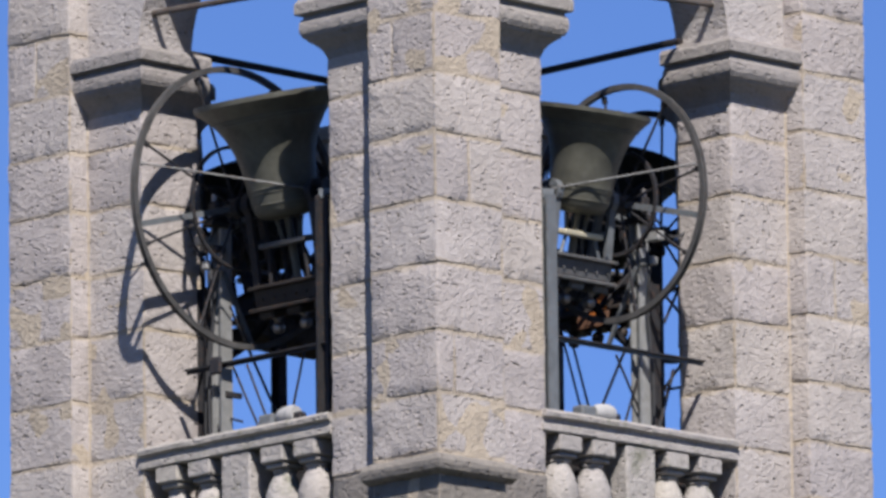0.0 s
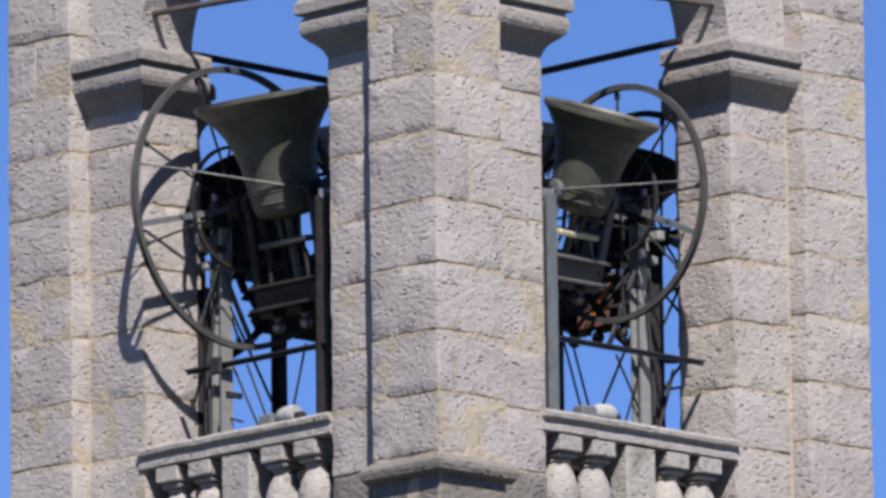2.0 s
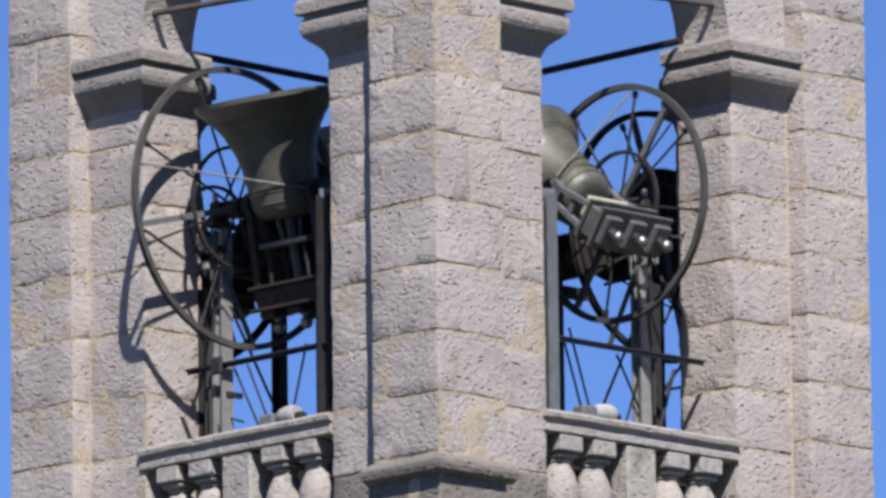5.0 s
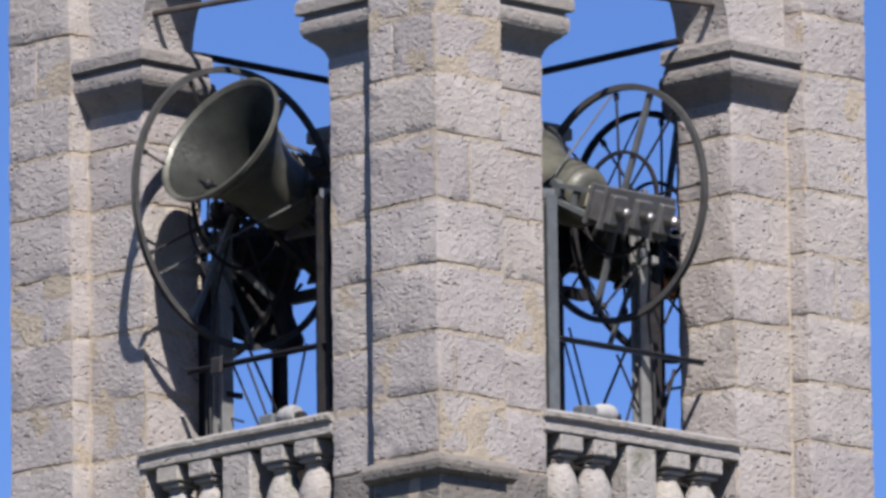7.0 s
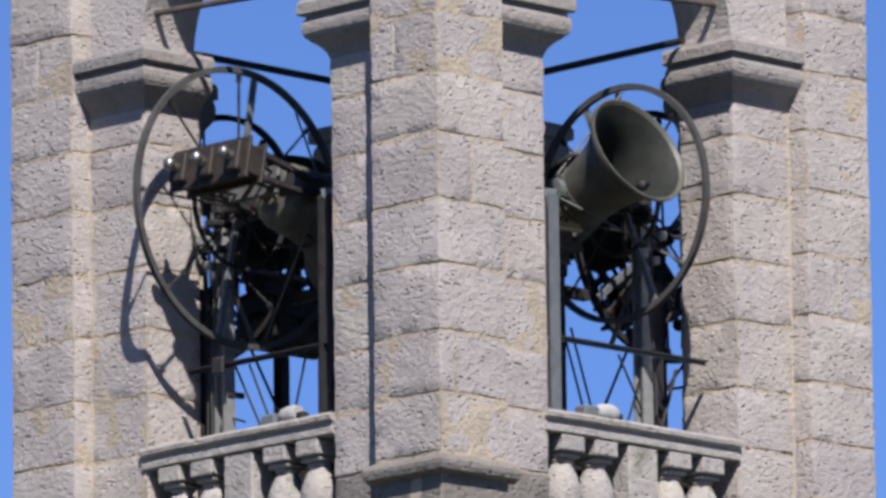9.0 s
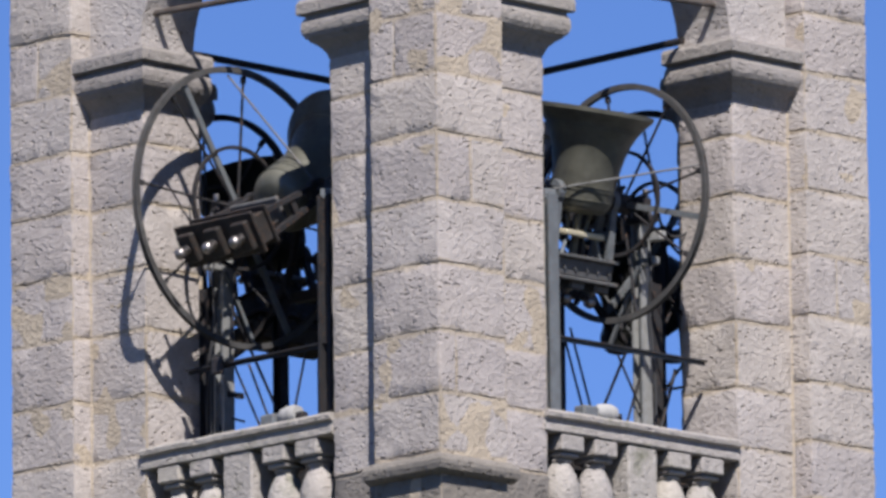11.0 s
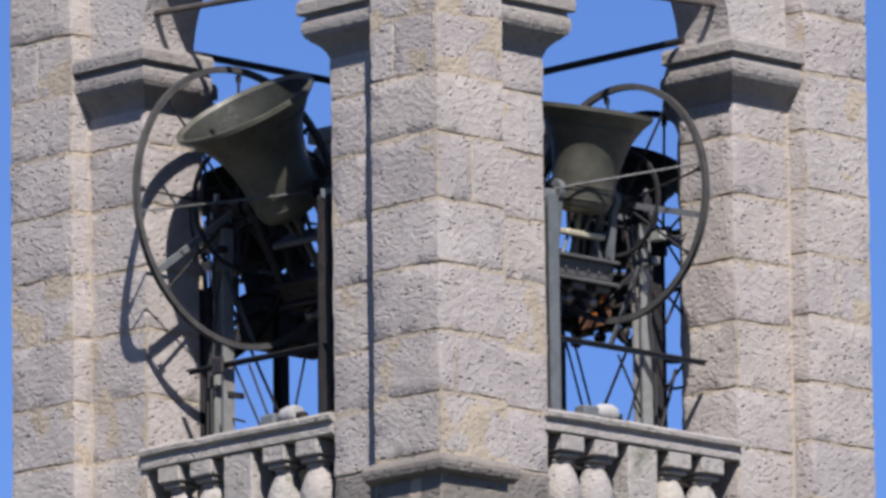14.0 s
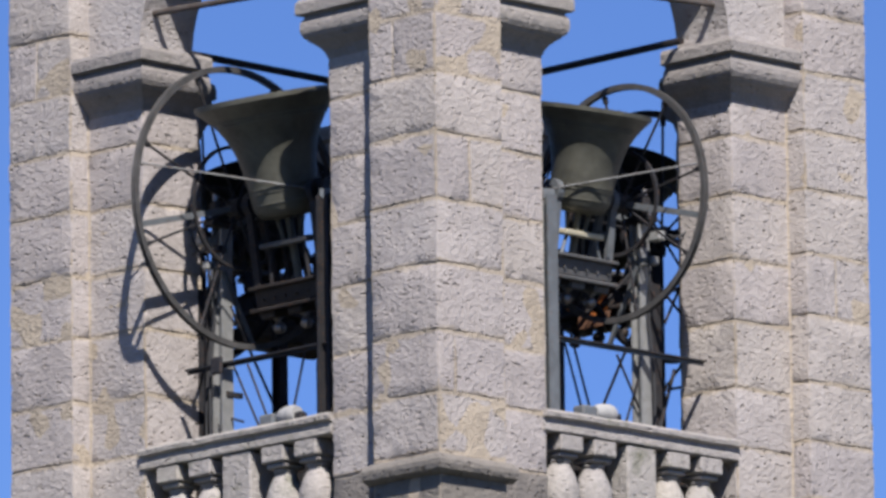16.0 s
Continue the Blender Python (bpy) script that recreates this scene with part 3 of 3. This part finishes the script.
for p, q, w in (((0.13, -0.20, 0.37), (0.17, -0.12, 0.52), 0.03), ((0.16, -0.02, 0.31), (0.13, 0.03, 0.44), 0.026), ((0.175, -0.22, 0.57), (0.175, -0.06, 0.63), 0.035), ((0.10, 0.16, 0.43), (0.15, 0.22, 0.52), 0.022)):
    part("yoke_strap", bar(p, q, w, 0.02, (1, 0, 0)), RUST, bell_c, "rusty orange iron strap of the yoke")
part("yoke_plate", boxes((0.162, -0.26, 0.60, 0.18, 0.06, 0.72), bevel=0.005), RUST_BROWN, bell_c, "brown rusted plate on the headstock")
PIVOT_C = (W - 0.6, 2.06, 0.2)
PIVOT_D = (2.03, W - 0.6, 0.2)


def bell_pose(which, phi):
    """Pose at the swing phi, degrees: 0 hanging, 180 mouth up, positive towards the outside."""
    if which == "a":
        return TOWER @ pose(*PIVOT_L) @ pose(0, 0, 0, 0, phi, 0)
    if which == "b":
        return TOWER @ pose(*PIVOT_R) @ pose(0, 0, 0, 0, 0, 90) @ pose(0, 0, 0, 0, phi, 0)
    if which == "c":
        return TOWER @ pose(*PIVOT_C) @ pose(0, 0, 0, 0, -phi, 0)
    return TOWER @ pose(*PIVOT_D) @ pose(0, 0, 0, 0, 0, 90) @ pose(0, 0, 0, 0, -phi, 0)


# ---- steel bell frames ----
def column(parent, x, y, z0, z1, w=0.12, mat=STEEL):
    """I-section post."""
    t, h = 0.016, w / 2
    outline = [(-h, -h), (h, -h), (h, -h + t), (t / 2, -h + t), (t / 2, h - t), (h, h - t), (h, h), (-h, h), (-h, h - t), (-t / 2, h - t), (-t / 2, -h + t), (-h, -h + t)]
    bm = bmesh.new()
    lo, hi = [[bm.verts.new((x + a, y + b, z)) for a, b in outline] for z in (z0, z1)]
    for i in range(len(outline)):
        k = (i + 1) % len(outline)
        bm.faces.new((lo[i], lo[k], hi[k], hi[i]))
    bm.faces.new(lo[::-1])
    bm.faces.new(hi)
    return part("post", bm, mat, parent)


def bell_frame(name, mirrored, px, pv):
    """Steel frame that carries a bell. Local as for the opening: x inward, y along it."""
    holder = placed(new(name))
    tagged(holder, "grey painted steel frame carrying the bell's bearings", "bell frame", "steel frames of the bells")

    def at(x, y, z):
        return (y, x, z) if mirrored else (x, y, z)

    def post(x, y, z0, z1, w=0.12, mat=STEEL):
        a = at(x, y, 0)
        column(holder, a[0], a[1], z0, z1, w, mat)

    far = 3.02 if not mirrored else 2.88
    near_axle = pv - 0.50
    pz = PIVOT_R[2] if mirrored else PIVOT_L[2]
    # unmirrored post stands in shade, coloured in as dark iron
    post(0.40, 1.52, -2.55, pz - 0.15, 0.1 if mirrored else 0.12, STEEL if mirrored else IRON)
    post(px + 0.02, far, -2.55, pz - 0.13, 0.1 if mirrored else 0.108, GALV)
    part("bearing_beam", bar(at(0.40, 1.54, pz - 0.13), at(px + 0.1, near_axle, pz - 0.13), 0.09, 0.07), STEEL, holder)
    for y in (near_axle, far):
        bm = boxes((*at(px - 0.12, y - 0.06, pz - 0.12), *at(px + 0.12, y + 0.06, pz - 0.07)), bevel=0.01)
        part("bearing_foot", bm, IRON, holder)
        bm = boxes((*at(px - 0.07, y - 0.05, pz - 0.068), *at(px + 0.07, y + 0.05, pz + 0.075)), bevel=0.02)
        part("bearing", bm, IRON, holder, "dark cast bearing block")
        for dx in (-0.09, 0.09):
            part("bolt", rod(at(px + dx, y, pz - 0.07), at(px + dx, y, pz - 0.02), 0.013, 8), BRIGHT, holder)
    if not mirrored:
        post(px + 0.75, 3.18, -2.55, -0.3, 0.085, IRON)
    post(px + 0.75, 1.70, -2.55, -0.3, 0.1, IRON)
    # extra post, its iron black colouring in the shade by the galvanised one
    post(0.90 if mirrored else 0.76, 3.08 if mirrored else 3.17, -2.55, -0.35, 0.11, IRON)
    for k, (dy, dz, w) in enumerate(((-0.09, -0.30, 0.05), (0.07, -0.22, 0.07), (-0.02, -0.42, 0.06))):
        part("bracket", boxes((*at(px - 0.13 - 0.02 * k, far + dy - w / 2, pz + dz - w / 2), *at(px - 0.03, far + dy + w / 2, pz + dz + w / 2)), bevel=0.008), GALV if k else IRON, holder)
    part("oil_cup", rod(at(px - 0.04, far, pz + 0.077), at(px - 0.04, far, pz + 0.13), 0.022, 10), BRIGHT, holder)
    part("conduit", tube([at(px - 0.10, far - 0.03, pz - 0.35), at(px - 0.14, far - 0.06, pz - 0.55), at(px - 0.08, far - 0.02, pz - 0.8), at(px - 0.09, far + 0.02, pz - 1.4), at(px - 0.07, far, -2.3)], 0.012), CABLE, holder)
    part("strut", bar(at(px - 0.02, far - 0.06, pz - 0.45), at(px + 0.3, far - 0.05, pz - 1.0), 0.025, 0.03), STEEL, holder)
    sill = part("base_girder", boxes((*at(0.66, 1.3, -2.548), *at(0.70, 3.2, -1.66)), bevel=0.004), IRON, holder, "deep dark steel girder at the frame's foot")
    for z in (-2.548, -1.672):
        part("girder_flange", boxes((*at(0.60, 1.3, z), *at(0.655, 3.2, z + 0.014)), bevel=0.003), IRON, sill)
    zb, end = (-1.02, 3.11) if mirrored else (-1.05, 3.0)
    # one angle bar; mirrored, its lit face and dark flange are separate colours
    part("cross_bar", bar(at(0.40, 1.48, zb), at(0.40, end, zb), 0.012, 0.022), STEEL if mirrored else IRON, holder)
    part("cross_bar", bar(at(0.385, 1.48, zb + 0.018), at(0.385, end, zb + 0.018), 0.045, 0.012), IRON, holder)
    if not mirrored:
        part("clamp", boxes((*at(0.34, 2.59, zb - 0.06), *at(0.372, 2.71, zb + 0.07)), bevel=0.012), IRON, holder, "dark clamp bolted on the cross bar")
    for y in (1.70, 2.97):
        part("side_beam", bar(at(px, y, -1.16), at(px + 0.16, y, -1.16), 0.03, 0.04), IRON, holder)
        part("brace", rod(at(px + 0.05, y, -0.5), at(px + 0.75, y, -1.6), 0.011, 8), IRON, holder)
    part("back_beam", bar(at(px + 0.75, 1.6, -0.35), at(px + 0.75, 3.05, -0.35), 0.08, 0.08), IRON, holder)
    # thin stays crossing the lower part of the opening
    stays = ([((1.5, 2.75, -0.62), (1.5, 3.13, -1.7)), ((1.5, 2.84, -0.62), (1.5, 3.22, -1.7)), ((0.8, 2.62, -0.95), (0.8, 2.86, -1.34)), ((0.82, 2.86, -1.1), (0.82, 2.66, -1.6))] if mirrored else
             [((0.85, 3.0, -0.92), (0.85, 2.62, -1.62)), ((0.85, 2.84, -0.95), (0.85, 2.6, -1.45)), ((0.85, 2.22, -0.88), (0.85, 2.44, -1.6)), ((0.8, 3.02, -1.32), (0.8, 2.84, -1.38))])
    for p, q in stays:
        part("stay", rod(at(*p), at(*q), 0.009, 8), IRON, holder)
    part("brace", rod(at(px + 0.02, 2.97, -1.7), at(0.76, 3.18, -1.0), 0.014, 8), IRON, holder)
    return holder


def back_frame(name, mirrored, pv):
    """Dark trestle that carries one of the bells behind."""
    holder = placed(new(name))
    tagged(holder, "dark iron trestle carrying a bell in the shade", "bell frame", "steel frames of the bells")

    def at(x, y, z):
        return (y, x, z) if mirrored else (x, y, z)

    for y in (pv - (0.72 if mirrored else 0.43), pv + 0.62):
        a = at(W - 0.6, y, 0)
        column(holder, a[0], a[1], -2.55, 0.06, 0.11, IRON)
        bm = boxes((*at(W - 0.7, y - 0.06, 0.065), *at(W - 0.5, y + 0.06, 0.28)), bevel=0.02)
        part("bearing", bm, IRON, holder, "dark cast bearing block")
        part("brace", rod(at(W - 0.6, y, -0.9), at(W - 1.3, y, -2.5), 0.016, 8), IRON, holder)
    part("cross_beam", bar(at(W - 0.6, pv - 0.8, -1.32), at(W - 0.6, pv + 0.7, -1.32), 0.035, 0.04), IRON, holder)
    if not mirrored:
        part("brace", rod((3.351, 1.0, -0.386), (3.592, 1.0, -0.567), 0.011, 8), IRON, holder)
        part("brace", rod((3.559, 1.03, -0.253), (3.365, 1.03, -0.591), 0.011, 8), IRON, holder)
        part("brace", rod((3.322, 1.0, -1.099), (3.653, 1.0, -1.021), 0.011, 8), IRON, holder)
        part("brace", rod((3.365, 1.03, -1.069), (3.599, 1.03, -0.812), 0.011, 8), IRON, holder)
    return holder


def cable(name, points, r=0.009, label="black rubber cable looped between bearing and frame", mat=None):
    placed(tagged(part(name, tube(points, r), mat or CABLE), label, "cable"))


def floodlight(name, m):
    holder = placed(new(name), m)
    tagged(holder, "small white floodlight lying on the balustrade", "floodlight", "floodlights on the balustrades")
    bm = lathe([(0.0, -0.08), (0.04, -0.08), (0.06, -0.05), (0.07, 0.0), (0.068, 0.03), (0.072, 0.035), (0.072, 0.06), (0.06, 0.10), (0.0, 0.105)], 20)
    bmesh.ops.rotate(bm, cent=(0, 0, 0), matrix=Matrix.Rotation(radians(90), 3, "X"), verts=bm.verts)
    bmesh.ops.translate(bm, verts=bm.verts, vec=(0, 0, 0.07))
    part("housing", bm, LAMP_WHITE, holder, smooth=True)
    bm = boxes((-0.07, -0.10, 0.01, 0.07, 0.20 - 0.08, 0.02), (-0.06, 0.10, 0.0, 0.06, 0.25, 0.10), bevel=0.015)
    part("bracket", bm, STEEL, holder, "grey steel mounting box")
    bm = boxes((-0.035, -0.17, 0.0, 0.035, -0.09, 0.08), bevel=0.01)
    part("gland", bm, IRON, holder)
    return holder


def tie_rod(name, p, q, r, label, mat=IRON):
    placed(tagged(part(name, rod(p, q, r, 12), mat), label, "tie rod", "iron ties of the arches"))


shaft()
arch_wall("wall_west", 0, SPRING)
arch_wall("wall_south", 1, SPRING)
arch_wall("wall_east", 2, 2.4)
arch_wall("wall_north", 3, 2.4)
balustrade("balustrade", Matrix.Identity(4))
balustrade("balustrade", quarter(1))
balustrade("balustrade", quarter(2))
balustrade("balustrade", quarter(3))
bell_frame("bell_frame", False, PIVOT_L[0], PIVOT_L[1])
bell_frame("bell_frame", True, PIVOT_R[1], PIVOT_R[0])
back_frame("bell_frame", False, 2.06)
back_frame("bell_frame", True, 2.03)
floodlight("floodlight", pose(0.30, 1.85, -1.603, 0, 0, 0))
floodlight("floodlight", pose(1.95, 0.30, -1.603, 0, 0, 90))
tie_rod("tie_rod", (0.60, 3.15, 1.385), (3.85, 3.15, 1.385), 0.028, "dark iron tie rod crossing the bell chamber")
tie_rod("tie_rod", (3.15, 0.60, 1.435), (3.15, 3.85, 1.435), 0.028, "dark iron tie rod crossing the bell chamber")
tie_rod("tie_rod", (0.28, 3.30, 1.66), (0.62, 1.20, 1.66), 0.025, "rusty iron tie bar across the arch", WOOD_IRON)
tie_rod("tie_rod", (3.30, 0.28, 1.66), (1.20, 0.62, 1.66), 0.025, "rusty iron tie bar across the arch", WOOD_IRON)

cable("cable", [(3.02, 0.75, 0.10), (3.10, 0.70, -0.02), (3.22, 0.66, 0.02), (3.25, 0.62, 0.2), (3.27, 0.70, 0.42)])
cable("cable", [(0.72, 3.0, 0.1), (0.66, 3.12, -0.1), (0.62, 3.20, 0.1), (0.66, 3.24, 0.5), (0.7, 3.22, 0.95)])
cable("cable", [(0.74, 2.98, -0.15), (0.70, 3.05, -0.6), (0.68, 3.1, -1.2), (0.7, 3.12, -1.7)])
cable("cable", [(1.5, 0.75, 1.7), (1.5, 0.76, 1.2), (1.5, 0.77, 0.2)], 0.006, "thin pull wire hanging beside the jamb", IRON)

# ---- masonry piers, stone by stone ----
near = pier("pier_south", 0, "limestone corner pier of large rough-tooled blocks", 3, {7: ("x", 0.33), 4: ("x", 0.16), 9: ("y", 0.42)}, 0.0, -2.0, 0.05)
string_course(near)
pier("pier_east", 1, "limestone corner pier of large rough-tooled blocks", 5, {6: ("y", 0.36), 3: ("x", 0.3)}, 0.09)
pier("pier_north", 2, "limestone corner pier of large rough-tooled blocks", 7)
pier("pier_west", 3, "limestone corner pier of large rough-tooled blocks", 9, {10: ("x", 0.3)})


# ---- what moves ----
def motions():
    a = [(0.0, 167), (5.0, 167), (5.5, 164), (6.0, 159), (6.3, 153), (6.5, 147), (6.75, 135), (7.0, 118), (7.25, 97), (7.5, 73), (7.75, 48), (8.0, 22), (8.18, 1), (8.5, -37),
         (8.8, -62), (9.0, -79), (9.2, -95), (9.6, -120), (10.0, -135), (10.3, -139), (10.7, -133), (11.0, -121), (11.3, -105), (11.5, -92), (11.75, -71), (12.0, -48), (12.25, -22), (12.47, 0), (12.7, 28),
         (13.0, 63), (13.25, 88), (13.5, 110), (13.75, 130), (14.0, 146), (14.25, 156), (14.5, 163), (14.8, 166), (15.1, 167), (16.0, 167)]
    b = [(0.0, 167), (1.5, 167), (1.75, 164), (2.0, 158), (2.25, 150), (2.5, 140), (2.75, 124), (3.0, 103), (3.25, 79), (3.5, 51), (3.7, 24), (3.87, 0), (4.0, -17), (4.2, -44), (4.5, -80), (4.8, -110),
         (5.1, -131), (5.5, -147), (5.8, -149), (6.1, -144), (6.3, -138), (6.5, -131), (6.75, -123), (7.0, -111), (7.25, -91), (7.5, -67), (7.75, -39), (8.0, -7), (8.25, 28), (8.5, 61), (8.8, 95), (9.0, 114),
         (9.2, 130), (9.6, 148), (10.0, 157), (10.5, 163), (11.0, 166), (11.3, 167), (11.6, 167), (16.0, 167)]
    walk(bell_a, [(t, bell_pose("a", phi)) for t, phi in a])
    walk(bell_b, [(t, bell_pose("b", phi)) for t, phi in b])
    c = [(0.0, 168), (3.2, 168), (3.6, 163), (4.0, 155), (4.2, 149), (4.5, 137), (5.0, 107), (5.5, 65), (5.8, 31), (6.05, 0), (6.3, -31), (6.6, -66), (7.0, -101), (7.5, -131), (8.0, -149), (8.3, -151),
         (8.6, -150), (9.0, -143), (9.2, -137), (9.6, -116), (10.0, -80), (10.3, -42), (10.6, -2), (10.9, 36), (11.3, 84), (11.5, 107), (11.7, 127), (11.9, 142), (12.1, 152), (12.3, 159), (12.6, 165), (12.9, 168), (16.0, 168)]
    d = [(0.0, 166), (1.0, 163), (1.6, 157), (2.0, 147), (2.4, 128), (2.7, 106), (3.0, 75), (3.3, 38), (3.6, 0), (4.0, -45), (4.4, -80), (4.8, -103), (5.2, -112), (5.6, -104), (6.0, -80), (6.3, -50),
         (6.7, 0), (7.0, 38), (7.3, 75), (7.6, 112), (7.8, 133), (8.0, 148), (8.4, 161), (8.8, 166), (9.2, 167), (16.0, 167)]
    walk(bell_c, [(t, bell_pose("c", phi)) for t, phi in c])
    walk(bell_d, [(t, bell_pose("d", phi)) for t, phi in d])


motions()
